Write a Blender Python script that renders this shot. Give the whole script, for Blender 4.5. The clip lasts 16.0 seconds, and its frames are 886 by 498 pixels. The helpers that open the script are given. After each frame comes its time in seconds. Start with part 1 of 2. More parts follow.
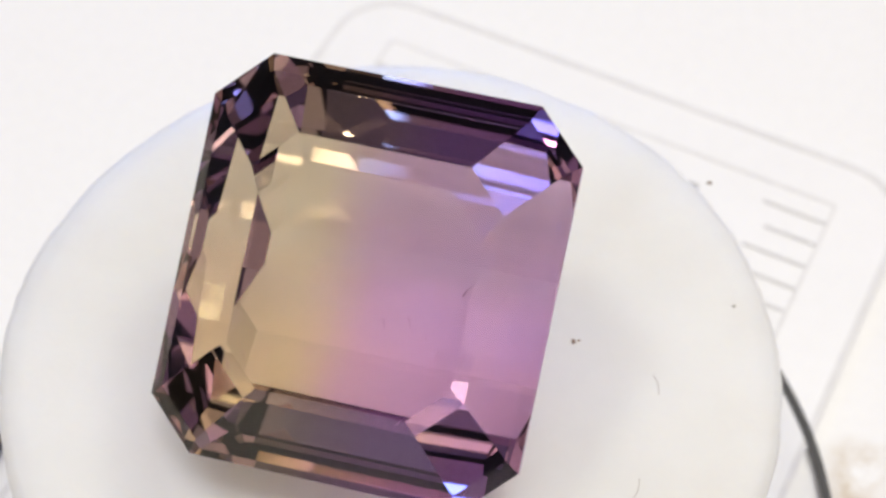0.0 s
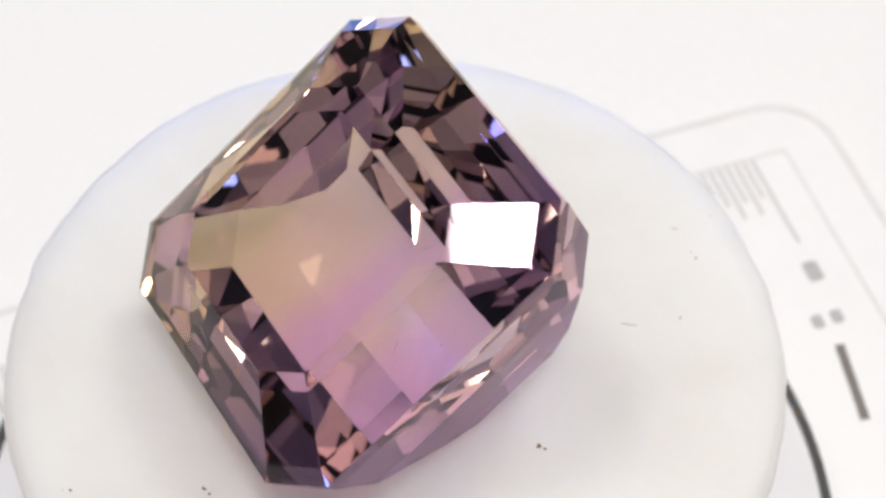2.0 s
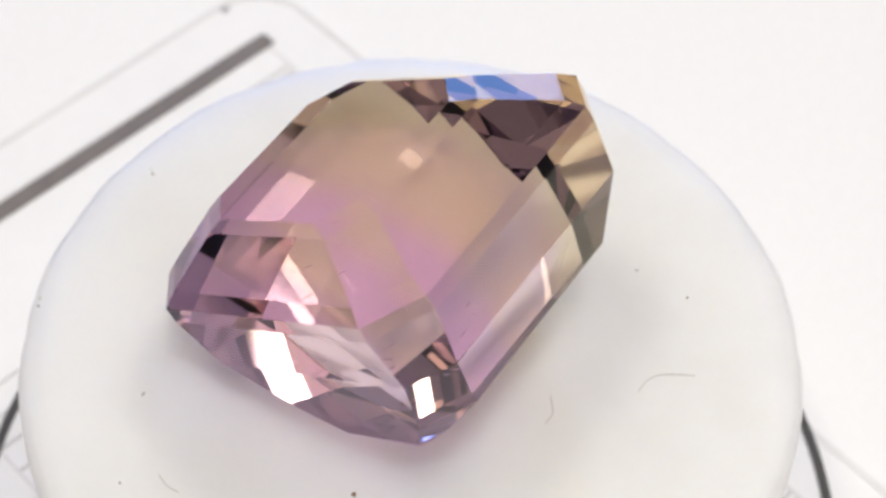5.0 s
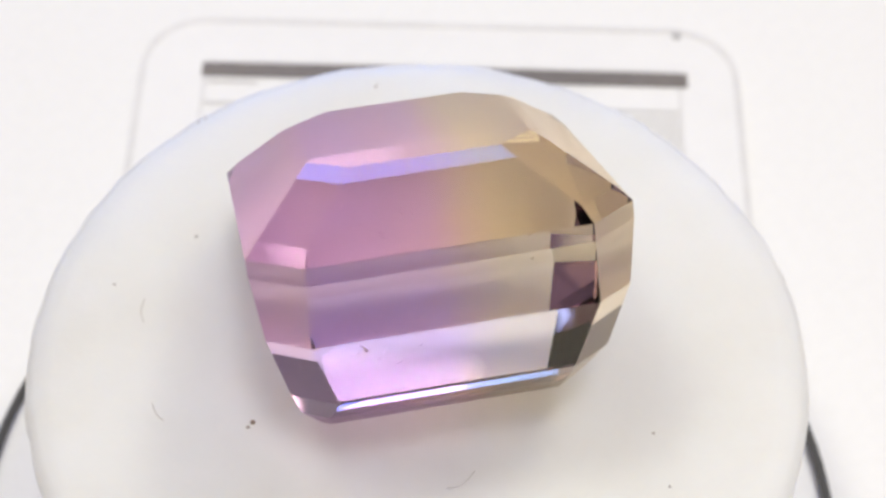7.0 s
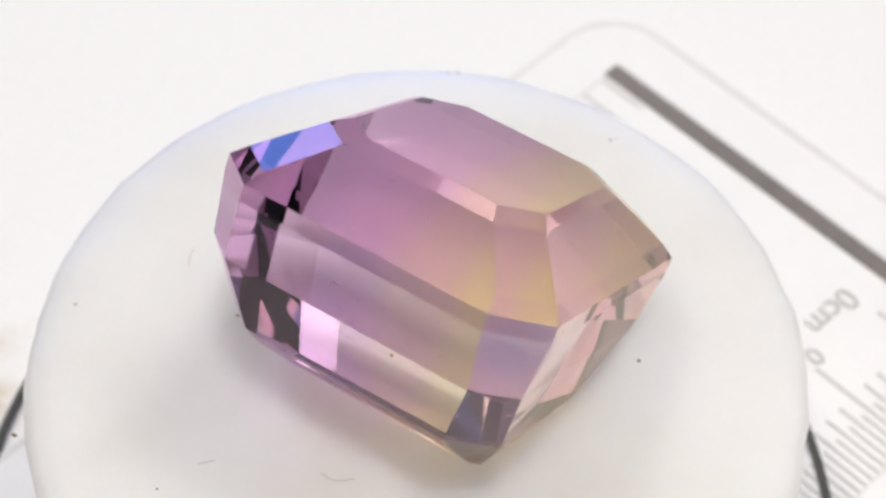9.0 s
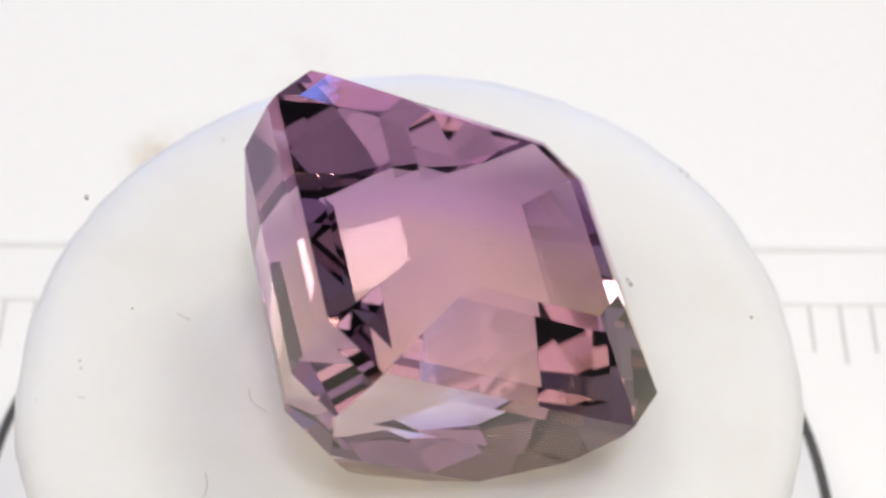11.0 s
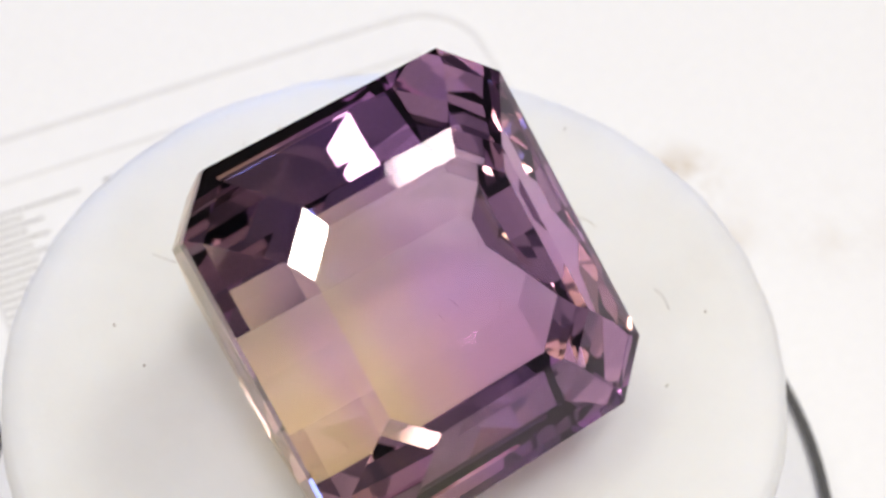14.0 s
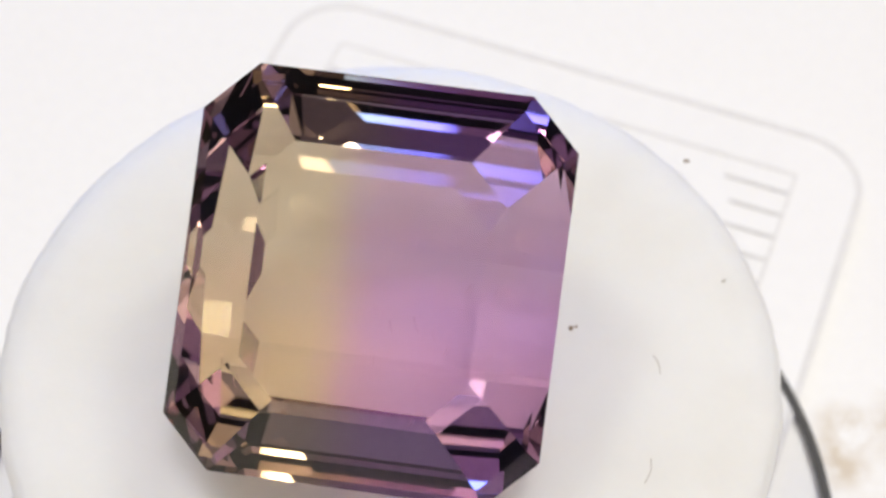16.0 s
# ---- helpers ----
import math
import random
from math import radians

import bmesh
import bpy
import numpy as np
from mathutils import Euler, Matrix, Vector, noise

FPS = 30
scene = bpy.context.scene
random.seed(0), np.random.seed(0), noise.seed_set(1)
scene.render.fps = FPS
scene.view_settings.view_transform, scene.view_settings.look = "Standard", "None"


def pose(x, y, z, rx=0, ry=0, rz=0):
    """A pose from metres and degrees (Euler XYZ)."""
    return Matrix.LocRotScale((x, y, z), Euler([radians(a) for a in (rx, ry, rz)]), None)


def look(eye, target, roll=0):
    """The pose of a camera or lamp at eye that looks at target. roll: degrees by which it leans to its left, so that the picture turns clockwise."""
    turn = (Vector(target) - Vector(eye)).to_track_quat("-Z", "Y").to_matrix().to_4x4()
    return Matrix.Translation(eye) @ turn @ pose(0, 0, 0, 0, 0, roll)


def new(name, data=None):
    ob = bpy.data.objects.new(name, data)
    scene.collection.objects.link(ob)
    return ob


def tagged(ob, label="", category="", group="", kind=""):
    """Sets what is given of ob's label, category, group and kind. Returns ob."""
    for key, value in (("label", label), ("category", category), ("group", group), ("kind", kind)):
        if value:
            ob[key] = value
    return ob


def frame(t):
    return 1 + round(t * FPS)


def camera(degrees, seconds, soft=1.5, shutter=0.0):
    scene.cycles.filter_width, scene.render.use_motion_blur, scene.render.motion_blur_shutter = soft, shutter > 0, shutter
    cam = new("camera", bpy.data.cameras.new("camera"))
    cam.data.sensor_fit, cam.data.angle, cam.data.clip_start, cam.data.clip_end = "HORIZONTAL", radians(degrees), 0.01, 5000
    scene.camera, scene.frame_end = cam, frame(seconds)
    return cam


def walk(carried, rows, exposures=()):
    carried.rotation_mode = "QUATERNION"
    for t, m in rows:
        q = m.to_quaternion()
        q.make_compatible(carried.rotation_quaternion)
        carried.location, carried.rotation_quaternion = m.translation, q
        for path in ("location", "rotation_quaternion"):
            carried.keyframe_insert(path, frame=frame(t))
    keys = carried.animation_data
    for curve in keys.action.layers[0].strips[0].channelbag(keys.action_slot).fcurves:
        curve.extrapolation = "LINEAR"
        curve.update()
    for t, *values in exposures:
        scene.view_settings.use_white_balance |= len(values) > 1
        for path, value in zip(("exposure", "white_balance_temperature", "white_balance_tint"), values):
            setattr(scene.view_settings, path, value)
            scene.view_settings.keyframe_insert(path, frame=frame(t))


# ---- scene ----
S = 0.0186                      # metres to one plan unit
SECONDS = 16.0
cam = camera(26.02, SECONDS, 2.8)
cam.data.dof.use_dof, cam.data.dof.focus_distance, cam.data.dof.aperture_fstop = True, 0.0735, 78.0
EYE = Vector((0.0, -2.39587, 4.38860)) * S
AIM = EYE + Vector((0.0199035, 0.5956193, -0.8030202)) * 0.1
walk(cam, [(0.0, look(EYE, AIM, 1.26)), (SECONDS, look(EYE, AIM, 1.26))])

# ---- light ----
world = bpy.data.worlds.new("room_air")
scene.world = world
world.use_nodes = True
world.node_tree.nodes["Background"].inputs["Color"].default_value = (0.75, 0.78, 0.85, 1)
world.node_tree.nodes["Background"].inputs["Strength"].default_value = 0.12


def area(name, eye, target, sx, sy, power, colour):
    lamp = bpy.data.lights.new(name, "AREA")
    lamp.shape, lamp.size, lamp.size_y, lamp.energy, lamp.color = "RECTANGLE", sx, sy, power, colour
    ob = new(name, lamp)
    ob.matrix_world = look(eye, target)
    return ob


area("lamp_key", (0.179, 0.116, 0.44), (0, 0, 0.015), 0.105, 0.085, 1.17, (1.0, 0.965, 0.83))
# Added fill from the left, softens the shadow the key casts beside the stone.
area("fill_side", (-0.170, 0.046, 0.56), (0, 0, 0.015), 0.09, 0.07, 1.38, (1.0, 0.965, 0.83))
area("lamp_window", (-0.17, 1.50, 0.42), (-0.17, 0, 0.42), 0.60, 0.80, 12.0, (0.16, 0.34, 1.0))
# Unseen overhead fill, added to brighten the walls, dark facets and shadows.
area("fill_overhead", (0.2, -0.6, 2.38), (0.2, -0.6, 0), 0.35, 0.35, 62.0, (0.955, 0.925, 0.915))
scene.view_settings.exposure = -0.57


# ---- materials ----
def material(name):
    m = bpy.data.materials.new(name)
    m.use_nodes = True
    return m, m.node_tree.nodes, m.node_tree.links, m.node_tree.nodes["Principled BSDF"]


def coords(nodes, links, scale=1.0):
    tc, mp = nodes.new("ShaderNodeTexCoord"), nodes.new("ShaderNodeMapping")
    mp.inputs["Scale"].default_value = (scale,) * 3
    links.new(tc.outputs["Object"], mp.inputs["Vector"])
    return mp.outputs["Vector"]


def noise_node(nodes, links, vec, scale, detail=4.0, rough=0.55):
    n = nodes.new("ShaderNodeTexNoise")
    n.inputs["Scale"].default_value, n.inputs["Detail"].default_value, n.inputs["Roughness"].default_value = scale, detail, rough
    links.new(vec, n.inputs["Vector"])
    return n.outputs["Fac"]


def ramp(nodes, links, fac, stops):
    r = nodes.new("ShaderNodeValToRGB")
    while len(r.color_ramp.elements) < len(stops):
        r.color_ramp.elements.new(0.5)
    for e, (pos, col) in zip(r.color_ramp.elements, stops):
        e.position, e.color = pos, (*col, 1)
    links.new(fac, r.inputs["Fac"])
    return r.outputs["Color"]


def grainy(name, lo, hi, rough=0.6, scale=900.0, bump=0.1, coarse=90.0):
    m, nodes, links, bsdf = material(name)
    v = coords(nodes, links)
    fine, big = noise_node(nodes, links, v, scale), noise_node(nodes, links, v, coarse)
    mix = nodes.new("ShaderNodeMath")
    mix.operation = "MULTIPLY_ADD"
    mix.inputs[1].default_value = 0.4
    links.new(fine, mix.inputs[0])
    half = nodes.new("ShaderNodeMath")
    half.operation = "MULTIPLY"
    half.inputs[1].default_value = 0.6
    links.new(big, half.inputs[0])
    links.new(half.outputs[0], mix.inputs[2])
    links.new(ramp(nodes, links, mix.outputs[0], [(0.3, lo), (0.7, hi)]), bsdf.inputs["Base Color"])
    bsdf.inputs["Roughness"].default_value = rough
    b = nodes.new("ShaderNodeBump")
    b.inputs["Strength"].default_value, b.inputs["Distance"].default_value = bump, 0.0002
    links.new(fine, b.inputs["Height"])
    links.new(b.outputs["Normal"], bsdf.inputs["Normal"])
    return m


STAINS = [(1.376, 0.12, 0.16, 1.2), (1.19, 0.15, 0.10, 1.6), (1.15, 0.04, 0.10, 1.6), (1.30, 0.02, 0.25, 0.5), (1.51, -0.36, 0.22, 0.45), (-2.18, -0.39, 0.22, 0.6), (1.25, -0.15, 0.15, 0.5)]


def paper_white():
    """White board with a few brownish stains."""
    m, nodes, links, bsdf = material("white_board")
    v = coords(nodes, links)
    fine = noise_node(nodes, links, v, 1500.0)
    blot = noise_node(nodes, links, v, 260.0, 6.0, 0.65)
    base = ramp(nodes, links, fine, [(0.3, (0.70, 0.695, 0.68)), (0.7, (0.72, 0.715, 0.70))])
    total = None
    for x, y, r, k in STAINS:
        d = nodes.new("ShaderNodeVectorMath")
        d.operation = "DISTANCE"
        d.inputs[1].default_value = (x * S, y * S, 0)
        links.new(v, d.inputs[0])
        near = nodes.new("ShaderNodeMapRange")
        near.inputs["From Min"].default_value, near.inputs["From Max"].default_value = r * S, 0
        near.inputs["To Min"].default_value, near.inputs["To Max"].default_value = 0, k
        links.new(d.outputs["Value"], near.inputs["Value"])
        if total is None:
            total = near.outputs["Result"]
        else:
            plus = nodes.new("ShaderNodeMath")
            links.new(total, plus.inputs[0]), links.new(near.outputs["Result"], plus.inputs[1])
            total = plus.outputs[0]
    speckle = ramp(nodes, links, blot, [(0.42, (0, 0, 0)), (0.66, (1, 1, 1))])
    times = nodes.new("ShaderNodeMath")
    times.operation = "MULTIPLY"
    links.new(total, times.inputs[0]), links.new(speckle, times.inputs[1])
    mask = times.outputs[0]
    mix = nodes.new("ShaderNodeMixRGB")
    links.new(mask, mix.inputs["Fac"])
    links.new(base, mix.inputs["Color1"])
    mix.inputs["Color2"].default_value = (0.52, 0.45, 0.36, 1)
    links.new(mix.outputs["Color"], bsdf.inputs["Base Color"])
    bsdf.inputs["Roughness"].default_value = 0.55
    return m


def silicone():
    m, nodes, links, bsdf = material("frosted_white_silicone")
    v = coords(nodes, links)
    fine, big = noise_node(nodes, links, v, 2200.0), noise_node(nodes, links, v, 85.0, 5.0, 0.6)
    links.new(ramp(nodes, links, big, [(0.3, (0.615, 0.605, 0.565)), (0.5, (0.65, 0.648, 0.62)), (0.7, (0.68, 0.68, 0.665))]), bsdf.inputs["Base Color"])
    bsdf.inputs["Roughness"].default_value = 0.5
    bsdf.inputs["Subsurface Weight"].default_value = 1.0
    bsdf.inputs["Subsurface Radius"].default_value = (1.0, 0.93, 0.82)
    bsdf.inputs["Subsurface Scale"].default_value = 0.009
    b = nodes.new("ShaderNodeBump")
    b.inputs["Strength"].default_value, b.inputs["Distance"].default_value = 0.12, 0.0001
    links.new(fine, b.inputs["Height"])
    links.new(b.outputs["Normal"], bsdf.inputs["Normal"])
    return m


def ametrine():
    """Clear two-coloured quartz: straw yellow on one side, violet on the other."""
    m, nodes, links, bsdf = material("ametrine")
    v = coords(nodes, links)
    sep = nodes.new("ShaderNodeSeparateXYZ")
    links.new(v, sep.inputs[0])
    fog = noise_node(nodes, links, v, 260.0, 3.0)
    add = nodes.new("ShaderNodeMath")
    add.operation = "MULTIPLY_ADD"
    links.new(fog, add.inputs[0])
    add.inputs[1].default_value = 0.0015
    links.new(sep.outputs["X"], add.inputs[2])
    rng = nodes.new("ShaderNodeMapRange")
    rng.inputs["From Min"].default_value, rng.inputs["From Max"].default_value = -0.0088, 0.0085
    links.new(add.outputs[0], rng.inputs["Value"])
    col = ramp(nodes, links, rng.outputs["Result"], [(0.0, (0.965, 0.885, 0.75)), (0.45, (0.98, 0.91, 0.79)), (0.53, (0.96, 0.825, 0.91)), (1.0, (0.915, 0.765, 0.925))])
    nodes.remove(bsdf)
    glass = nodes.new("ShaderNodeBsdfGlass")
    glass.inputs["Roughness"].default_value, glass.inputs["IOR"].default_value = 0.012, 1.55
    links.new(col, glass.inputs["Color"])
    links.new(glass.outputs[0], nodes["Material Output"].inputs["Surface"])
    return m


BOARD = paper_white()
SILICONE = silicone()
AMETRINE = ametrine()
CARD = grainy("white_card", (0.70, 0.695, 0.685), (0.735, 0.73, 0.72), 0.4)
INK = grainy("black_ink", (0.03, 0.03, 0.03), (0.06, 0.055, 0.05), 0.5)
GREY_INK = grainy("pale_grey_ink", (0.56, 0.55, 0.54), (0.66, 0.65, 0.64), 0.5)
TICK_INK = grainy("tick_grey_ink", (0.44, 0.43, 0.42), (0.54, 0.53, 0.52), 0.5)
PRINT = grainy("grey_print", (0.34, 0.335, 0.33), (0.44, 0.435, 0.43), 0.5)
NEEDLE = grainy("needle_mineral", (0.42, 0.32, 0.36), (0.52, 0.40, 0.44), 0.5)
BAR_INK = grainy("worn_dark_ink", (0.13, 0.115, 0.105), (0.19, 0.17, 0.155), 0.5)
CRUMB = grainy("brown_crumb", (0.10, 0.06, 0.03), (0.24, 0.15, 0.08), 0.8, 4000.0)
FIBRE = grainy("grey_fibre", (0.40, 0.38, 0.34), (0.52, 0.50, 0.46), 0.7)
PLASTER = grainy("room_plaster", (0.33, 0.295, 0.36), (0.40, 0.36, 0.43), 0.8, 60.0, 0.1, 4.0)
WOOD = grainy("dark_bench", (0.10, 0.08, 0.06), (0.16, 0.13, 0.10), 0.5, 120.0, 0.1, 12.0)


# ---- mesh helpers ----
def mesh_of(name, bm, mat):
    me = bpy.data.meshes.new(name)
    bm.normal_update()
    bm.to_mesh(me)
    bm.free()
    me.materials.append(mat)
    return me


def thing(name, bm, mat, label, category, group="", kind=""):
    return tagged(new(name, mesh_of(name, bm, mat)), label, category, group, kind)


def part(name, bm, mat, parent, label=""):
    ob = new(name, mesh_of(name, bm, mat))
    ob.parent = parent
    return tagged(ob, label)


def box(bm, x0, y0, z0, x1, y1, z1):
    vs = [bm.verts.new((x, y, z)) for z in (z0, z1) for x, y in ((x0, y0), (x1, y0), (x1, y1), (x0, y1))]
    for f in ((3, 2, 1, 0), (4, 5, 6, 7), (0, 1, 5, 4), (1, 2, 6, 5), (2, 3, 7, 6), (3, 0, 4, 7)):
        bm.faces.new([vs[i] for i in f])
    return bm


def lathe(bm, profile, n=96, wobble=None):
    """Turns (r, z) pairs round the z axis, closing both ends."""
    rings = []
    for j, (r, z) in enumerate(profile):
        ring = []
        for i in range(n):
            a = 2 * math.pi * i / n
            k = r * (1 + (wobble(a, z) if wobble else 0))
            ring.append(bm.verts.new((k * math.cos(a), k * math.sin(a), z)))
        rings.append(ring)
    for lo, hi in zip(rings, rings[1:]):
        for i in range(n):
            f = bm.faces.new((lo[i], lo[(i + 1) % n], hi[(i + 1) % n], hi[i]))
            f.smooth = True
    bm.faces.new(rings[0][::-1])
    bm.faces.new(rings[-1])
    return bm


def rounded(x0, y0, x1, y1, r, n=8):
    pts = []
    for cx, cy, a0 in ((x1 - r, y1 - r, 0), (x0 + r, y1 - r, 90), (x0 + r, y0 + r, 180), (x1 - r, y0 + r, 270)):
        for i in range(n + 1):
            a = radians(a0 + 90 * i / n)
            pts.append((cx + r * math.cos(a), cy + r * math.sin(a)))
    return pts


def prism(bm, pts, z0, z1):
    lo = [bm.verts.new((x, y, z0)) for x, y in pts]
    hi = [bm.verts.new((x, y, z1)) for x, y in pts]
    bm.faces.new(lo[::-1]), bm.faces.new(hi)
    for i in range(len(pts)):
        k = (i + 1) % len(pts)
        bm.faces.new((lo[i], lo[k], hi[k], hi[i]))
    return bm


def band(bm, outer, inner, z0, z1):
    n = len(outer)
    o0, o1 = [bm.verts.new((*q, z0)) for q in outer], [bm.verts.new((*q, z1)) for q in outer]
    i0, i1 = [bm.verts.new((*q, z0)) for q in inner], [bm.verts.new((*q, z1)) for q in inner]
    for i in range(n):
        k = (i + 1) % n
        for f in ((o0[i], o0[k], o1[k], o1[i]), (i0[k], i0[i], i1[i], i1[k]), (o1[i], o1[k], i1[k], i1[i]), (o0[k], o0[i], i0[i], i0[k])):
            bm.faces.new(f)
    return bm


# ---- room ----
def room():
    w, d, h, t = 1.6, 1.6, 2.4, 0.1
    base = -0.78
    for name, b in (("wall_north", (-w, d, base, w, d + t, h)), ("wall_south", (-w, -d - t, base, w, -d, h)),
                    ("wall_east", (w, -d - t, base, w + t, d + t, h)), ("wall_west", (-w - t, -d - t, base, -w, d + t, h))):
        thing(name, box(bmesh.new(), *b), PLASTER, "plain grey plaster wall closing the dim room", "wall", "", "structure")
    thing("ceiling", box(bmesh.new(), -w - t, -d - t, h, w + t, d + t, h + t), PLASTER, "plain grey plaster ceiling of the dim room", "ceiling", "", "structure")
    thing("floor", box(bmesh.new(), -w - t, -d - t, base - t, w + t, d + t, base), WOOD, "plain dark floor of the dim room", "floor", "", "structure")
    bench = tagged(new("workbench"), "dark wooden workbench under the white turntable", "table")
    part("tabletop", box(bmesh.new(), -0.6, -0.4, -0.05, 0.6, 0.4, -0.02), WOOD, bench)
    for x in (-0.55, 0.55):
        for y in (-0.35, 0.35):
            part("leg", box(bmesh.new(), x - 0.03, y - 0.03, base, x + 0.03, y + 0.03, -0.05), WOOD, bench)


room()
TURNING = []
CARD_TOP = 0.0004


# ---- turntable, ruler card and stand ----
def turntable():
    base = lathe(bmesh.new(), [(0.10, -0.02), (0.10, -0.006), (0.098, -0.005)], 96)
    thing("plinth", base, BOARD, "white round plinth standing on the workbench", "plinth")
    top = lathe(bmesh.new(), [(0.128, -0.005), (0.130, -0.0045), (0.130, -0.0008), (0.129, 0.0)], 128)
    ob = thing("turntable_plate", top, BOARD, "white board turntable plate with faint brown stains", "turntable")
    TURNING.append(ob)


CARD_TURN = math.degrees(math.atan2(-0.4550, 0.8905))


def ruler_card():
    """Card space: x across, y along, metres; turned on the plate by CARD_TURN."""
    u = S
    x0, x1, y0, y1 = -0.965 * u, 0.860 * u, -1.72 * u, 1.62 * u
    ob = thing("ruler_card", prism(bmesh.new(), rounded(x0, y0, x1, y1, 0.20 * u), 0.00003, CARD_TOP), CARD,
               "white plastic ruler card with rounded corners lying on the turntable", "ruler")
    z0, z1 = CARD_TOP, CARD_TOP + 0.00004
    w = 0.010 * u
    part("border_line", band(bmesh.new(), rounded(x0, y0, x1, y1, 0.20 * u), rounded(x0 + 2 * w, y0 + 2 * w, x1 - 2 * w, y1 - 2 * w, 0.18 * u), z0, z1), GREY_INK, ob, "pale grey printed border line")
    a0, a1, b0, b1 = -0.775 * u, 0.655 * u, -1.545 * u, 1.455 * u
    part("inner_line", band(bmesh.new(), rounded(a0 - w, b0, a1 + w, b1, 0.01 * u, 2), rounded(a0, b0 + w, a1, b1 - w, 0.008 * u, 2), z0, z1), GREY_INK, ob, "pale grey printed frame line")
    part("black_bar", box(bmesh.new(), a0 - 0.03 * u, b0 + 0.013 * u, z1, a1 + 0.015 * u, b0 + 0.069 * u, z1 + 0.00003), BAR_INK, ob, "thick dark printed bar")

    def ticks(name, xa, side, pitch, start, n, lengths):
        made = {}
        for i in range(n):
            ln = lengths(i)
            if ln not in made:
                x0t, x1t = sorted((0, side * ln * u))
                made[ln] = mesh_of(name, box(bmesh.new(), x0t, -0.0045 * u, 0, x1t, 0.0045 * u, z1 - z0), TICK_INK)
            t = new(name, made[ln])
            t.parent = ob
            t.location = (xa, start + i * pitch, z0 + 0.00002)

    ticks("metric_tick", a0, 1, 0.0269 * u * 1.0104, -1.378 * u, 101, lambda i: 0.32 if i % 10 == 0 else (0.195 if i % 2 == 0 else 0.14))
    ticks("inch_tick", a1, -1, 0.08576 * u, -1.4563 * u, 34, lambda i: 0.19 if i % 2 else 0.155)

    def letters(name, body, x, y, size, label):
        """Reads along the card's length, its top towards the metric edge."""
        cu = bpy.data.curves.new(name, "FONT")
        cu.body, cu.size, cu.align_x, cu.align_y, cu.extrude = body, size, "CENTER", "CENTER", 0.00002
        tmp = bpy.data.objects.new(name, cu)
        scene.collection.objects.link(tmp)
        me = bpy.data.meshes.new_from_object(tmp.evaluated_get(bpy.context.evaluated_depsgraph_get()))
        bpy.data.objects.remove(tmp)
        me.materials.clear()
        me.materials.append(PRINT)
        t = new(name, me)
        t.parent = ob
        t.matrix_local = pose(x * u, y * u, z0 + 0.00005, 0, 0, 90)
        tagged(t, label)

    letters("scale_lettering", "0cm", -0.365, -1.285, 0.105 * u, "printed grey lettering 0cm")
    letters("scale_numeral", "0", -0.425, -1.134, 0.085 * u, "printed grey numeral 0")
    for x, y, sx, sy in ((-0.351, 1.333, 0.034, 0.022), (-0.190, 1.268, 0.022, 0.017), (-0.190, 1.327, 0.022, 0.017), (-0.194, 1.122, 0.014, 0.014), (0.221, 1.314, 0.018, 0.013), (0.262, 1.333, 0.018, 0.012), (-0.781, -1.690, 0.014, 0.014)):
        part("print_mark", prism(bmesh.new(), rounded((x - sx) * u, (y - sy) * u, (x + sx) * u, (y + sy) * u, 0.010 * u, 3), z0, z1), PRINT, ob, "small grey printed mark")
    part("print_bar", prism(bmesh.new(), [(x * u, y * u) for x, y in ((-0.105, 1.278), (0.135, 1.236), (0.140, 1.262), (-0.100, 1.304))], z0, z1), BAR_INK, ob, "short dark printed bar")
    loop = [[(-0.425 * u + k * u * math.cos(2 * math.pi * i / 24), 1.096 * u + 1.15 * k * u * math.sin(2 * math.pi * i / 24)) for i in range(24)] for k in (0.023, 0.012)]
    part("print_loop", band(bmesh.new(), loop[0], loop[1], z0, z1), PRINT, ob, "small grey printed loop")
    part("print_mark", prism(bmesh.new(), rounded(-0.404 * u, 1.080 * u, -0.388 * u, 1.112 * u, 0.007 * u, 3), z0, z1), PRINT, ob, "small grey printed mark")
    part("ink_blot", prism(bmesh.new(), rounded(-0.446 * u, 1.000 * u, -0.420 * u, 1.036 * u, 0.010 * u, 3), z1, z1 + 0.00004), PRINT, ob, "small dark ink blot beside the drawn ring")
    ring = band(bmesh.new(), [(1.103 * u * math.cos(2 * math.pi * i / 120), 1.103 * u * math.sin(2 * math.pi * i / 120)) for i in range(120)],
                [(1.077 * u * math.cos(2 * math.pi * i / 120), 1.077 * u * math.sin(2 * math.pi * i / 120)) for i in range(120)], z1, z1 + 0.00005)
    part("drawn_ring", ring, INK, ob, "black ring drawn round the stand")
    TURNING.append((ob, pose(0, 0, 0, 0, 0, CARD_TURN)))


def stand():
    u = S
    prof = [(0.70, 0.024), (0.770, 0.15), (0.837, 0.35), (0.874, 0.55), (0.888, 0.66), (0.889, 0.715), (0.880, 0.748), (0.860, 0.762), (0.82, 0.765), (0.5, 0.765), (0.05, 0.765)]
    wob = lambda a, z: 0.005 * noise.noise(Vector((3 * math.cos(a), 3 * math.sin(a), 60 * z))) + 0.004 * noise.noise(Vector((38 * math.cos(a), 38 * math.sin(a), 900 * z))) + 0.005 * noise.noise(Vector((11 * math.cos(a), 11 * math.sin(a), 120 * z)))
    bm = lathe(bmesh.new(), [(r * u, z * u) for r, z in prof], 192, wob)
    bmesh.ops.translate(bm, verts=bm.verts, vec=(-0.031 * u, 0.004 * u, 0))
    ob = thing("display_stand", bm, SILICONE,
               "frosted white silicone puck on the ruler card", "stand")
    TURNING.append(ob)


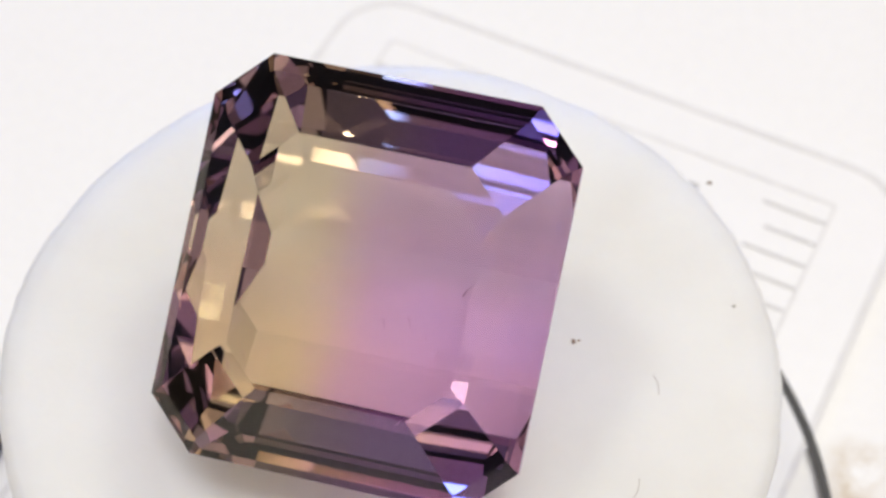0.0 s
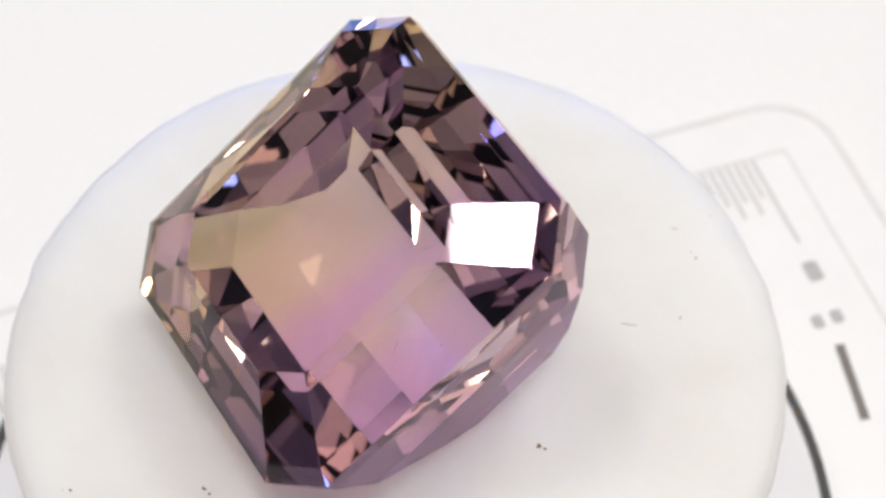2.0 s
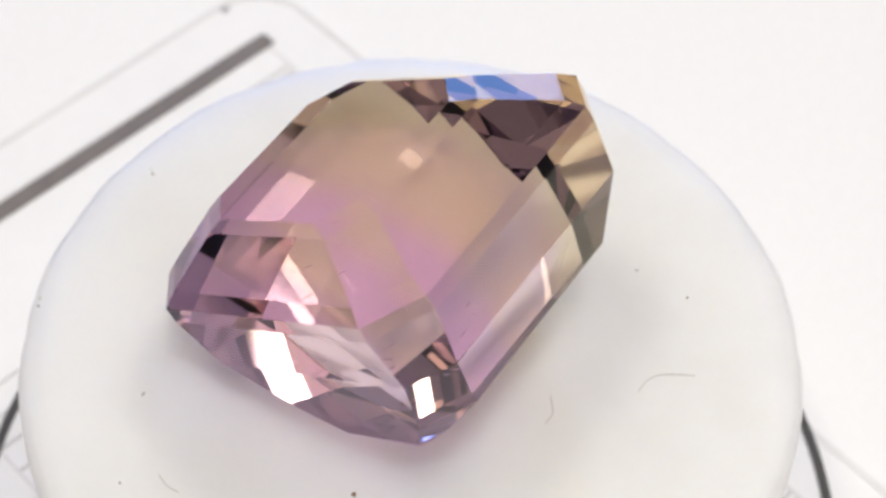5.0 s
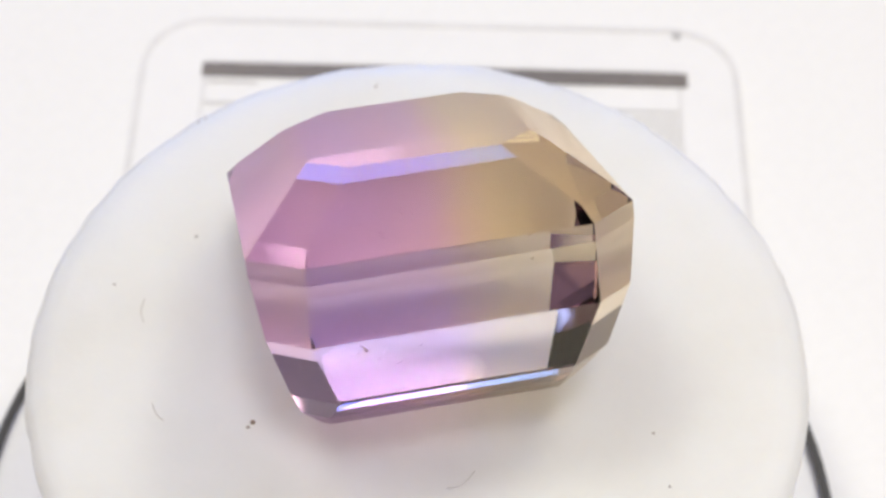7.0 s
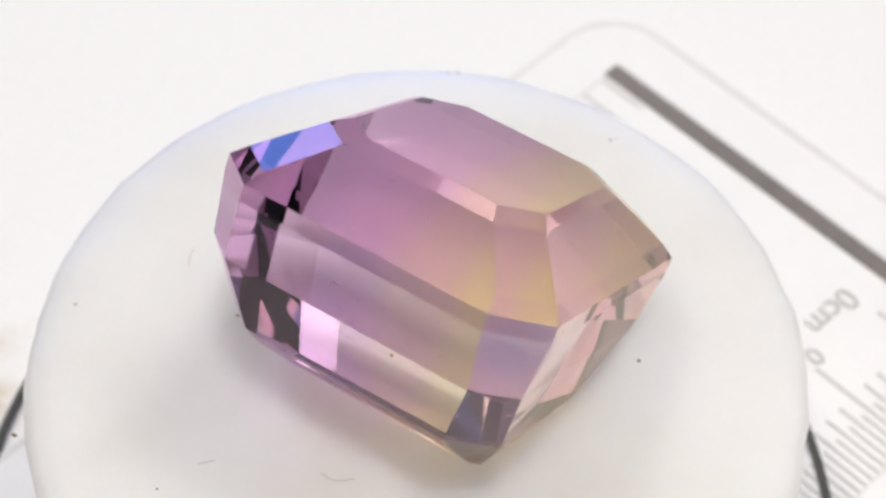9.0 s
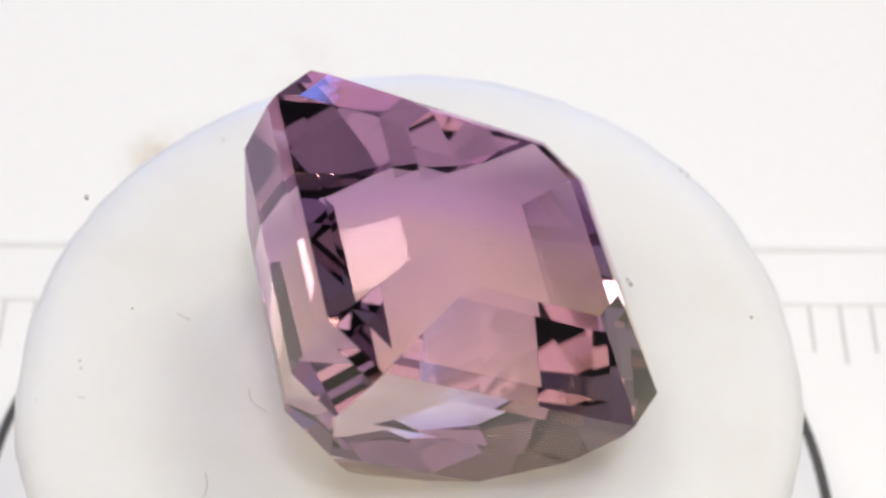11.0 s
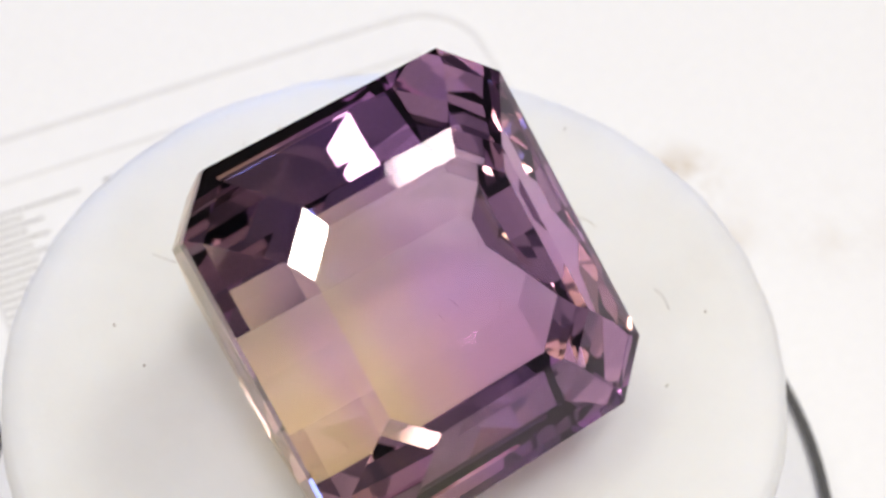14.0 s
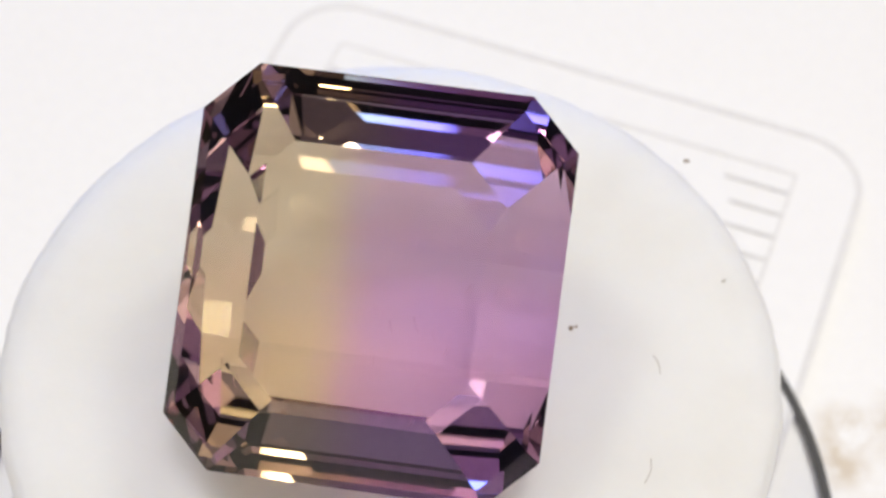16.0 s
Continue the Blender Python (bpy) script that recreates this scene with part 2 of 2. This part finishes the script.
turntable()
ruler_card()
stand()

# ---- gemstone ----
GEM_C = Vector((-0.08537, -0.10494, 1.18600)) * S
GEM = Matrix(((0.96770, 0.21127, -0.13757), (-0.25195, 0.79142, -0.55693), (-0.00879, 0.57360, 0.81909))).to_4x4()
GEM.translation = GEM_C


def gemstone():
    """Levels of a step cut: the four sides (west, east, south, north), corner cut, height over the girdle."""
    u = S
    levels = [(-0.224, 0.238, -0.250, 0.212, 0.078, 0.139),
              (-0.252, 0.267, -0.275, 0.268, 0.082, 0.124),
              (-0.358, 0.366, -0.383, 0.389, 0.092, 0.042),
              (-0.384, 0.393, -0.418, 0.425, 0.105, 0.015),
              (-0.384, 0.393, -0.418, 0.425, 0.105, -0.022),
              (-0.367, 0.377, -0.364, 0.396, 0.083, -0.160),
              (-0.332, 0.339, -0.262, 0.300, 0.092, -0.327),
              (-0.294, 0.319, -0.151, 0.180, 0.053, -0.404),
              (-0.262, 0.279, -0.025, 0.082, 0.020, -0.461)]

    def ring(bm, xl, xr, yl, yh, c, z):
        pts = ((xl + c, yh), (xl, yh - c), (xl, yl + c), (xl + c, yl), (xr - c, yl), (xr, yl + c), (xr, yh - c), (xr - c, yh))
        return [bm.verts.new((x * u, y * u, z * u)) for x, y in pts]

    def shell(lo, hi, cap_top=False, cap_foot=False):
        bm = bmesh.new()
        rings = [ring(bm, *level) for level in levels[lo:hi + 1]]
        for top, low in zip(rings, rings[1:]):
            for i in range(8):
                k = (i + 1) % 8
                bm.faces.new((top[i], low[i], low[k], top[k]))
        if cap_top:
            bm.faces.new(rings[0])
        if cap_foot:
            bm.faces.new(rings[-1][::-1])
        return bm

    ob = tagged(new("gemstone"), "faceted two-coloured yellow and violet ametrine on the white stand", "gemstone")
    part("crown", shell(0, 3, cap_top=True), AMETRINE, ob, "flat table ringed by sloping violet and yellow facets")
    part("girdle", shell(3, 4), AMETRINE, ob, "thin upright polished girdle")
    part("pavilion", shell(4, 8, cap_foot=True), AMETRINE, ob, "deep stepped facets down to a narrow keel")
    rnd = random.Random(5)
    for x, y, z in ((0.05, -0.08, -0.20), (0.10, -0.07, -0.24), (0.14, -0.09, -0.22), (0.17, -0.12, -0.18), (0.02, -0.16, -0.25), (-0.10, -0.17, -0.22), (-0.22, -0.20, -0.12), (0.20, 0.02, -0.2), (0.12, -0.20, -0.2), (0.08, 0.10, -0.2)):
        bm = bmesh.new()
        bmesh.ops.create_cone(bm, cap_ends=True, segments=5, radius1=0.0014 * u, radius2=0.0004 * u, depth=rnd.uniform(0.018, 0.04) * u)
        bmesh.ops.transform(bm, verts=bm.verts, matrix=Matrix.Translation((x * u, y * u, z * u)) @ Euler((radians(90 + rnd.uniform(-25, 25)), 0, rnd.uniform(-0.5, 0.5))).to_matrix().to_4x4())
        part("needle_inclusion", bm, NEEDLE, ob, "fine dark needle inside the stone")
    TURNING.append((ob, GEM))


gemstone()


# ---- dust on the stand ----
def speck(x, y, r, seed, mat, name, label):
    """A small angular grain lying on the stand."""
    rnd = random.Random(seed)
    bm = bmesh.new()
    bmesh.ops.create_icosphere(bm, subdivisions=1, radius=r * S)
    sx, sy = rnd.uniform(0.7, 1.4), rnd.uniform(0.6, 1.0)
    for v in bm.verts:
        k = rnd.uniform(0.7, 1.2)
        v.co = Vector((v.co.x * sx * k, v.co.y * sy * k, v.co.z * 0.7 * k))
    low = min(v.co.z for v in bm.verts)
    bmesh.ops.translate(bm, verts=bm.verts, vec=(x * S, y * S, 0.765 * S - low))
    TURNING.append(thing(name, bm, mat, label, "dust", "specks on the stand"))


def hair(points, r=0.0013):
    """A bent fibre lying on the stand."""
    bm, rings, n = bmesh.new(), [], 5
    pts = [Vector((x * S, y * S, 0.7665 * S)) for x, y in points]
    path = []
    for i in range(len(pts) - 1):
        a, b = pts[max(i - 1, 0)], pts[min(i + 2, len(pts) - 1)]
        for j in range(6):
            q = j / 6
            m0, m1 = (pts[i + 1] - a) / 2, (b - pts[i]) / 2
            path.append(pts[i] * (2 * q**3 - 3 * q**2 + 1) + m0 * (q**3 - 2 * q**2 + q) + pts[i + 1] * (3 * q**2 - 2 * q**3) + m1 * (q**3 - q**2))
    path.append(pts[-1])
    for i, c in enumerate(path):
        d = (path[min(i + 1, len(path) - 1)] - path[max(i - 1, 0)]).normalized()
        side = Vector((-d.y, d.x, 0))
        rings.append([bm.verts.new(c + (side * math.cos(2 * math.pi * k / n) + Vector((0, 0, 1)) * math.sin(2 * math.pi * k / n)) * r * S) for k in range(n)])
    for lo, hi in zip(rings, rings[1:]):
        for k in range(n):
            bm.faces.new((lo[k], lo[(k + 1) % n], hi[(k + 1) % n], hi[k]))
    bm.faces.new(rings[0][::-1]), bm.faces.new(rings[-1])
    TURNING.append(thing("fibre", bm, FIBRE, "fine pale grey fibre lying on the white stand", "fibre", "fibres on the stand"))


speck(0.382, 0.024, 0.0075, 1, CRUMB, "crumb", "small brown crumb lying on the white stand")
speck(0.396, 0.030, 0.0035, 2, CRUMB, "crumb", "small brown crumb lying on the white stand")
for i, (x, y, r) in enumerate(((0.288, 0.668, 0.0035), (0.389, 0.506, 0.003), (-0.271, -0.753, 0.004), (-0.284, -0.764, 0.003), (-0.050, -0.553, 0.004), (-0.067, -0.552, 0.005),
                               (0.152, -0.840, 0.006), (0.308, 0.664, 0.003), (-0.368, 0.558, 0.004), (0.759, 0.122, 0.005), (-0.506, -0.150, 0.004), (-0.403, 0.427, 0.004),
                               (0.306, -0.507, 0.005), (0.529, -0.458, 0.003), (0.173, -0.834, 0.003), (0.253, 0.785, 0.003), (0.737, 0.484, 0.006))):
    speck(x, y, r, 10 + i, CRUMB if i % 3 else FIBRE, "dust_speck", "tiny dark dust speck on the white stand")
for pts in (((0.564, -0.117), (0.566, -0.09), (0.557, -0.065)), ((0.069, 0.355), (0.035, 0.362), (-0.005, 0.343)), ((-0.084, 0.525), (-0.118, 0.535), (-0.146, 0.564), (-0.168, 0.633)),
            ((0.209, 0.690), (0.222, 0.702)), ((0.48, -0.39), (0.50, -0.36), (0.505, -0.33)), ((0.30, 0.40), (0.33, 0.42))):
    hair(pts)


# ---- motion ----
RATE, SWAY = 22.157, -0.046


def turn_at(t):
    return -(RATE * t + SWAY * math.sin(2 * math.pi * t / 16.1))


def motions():
    for item in TURNING:
        ob, m = item if isinstance(item, tuple) else (item, Matrix.Identity(4))
        walk(ob, [(i * 0.5, pose(0, 0, 0, 0, 0, turn_at(i * 0.5)) @ m) for i in range(33)])


motions()
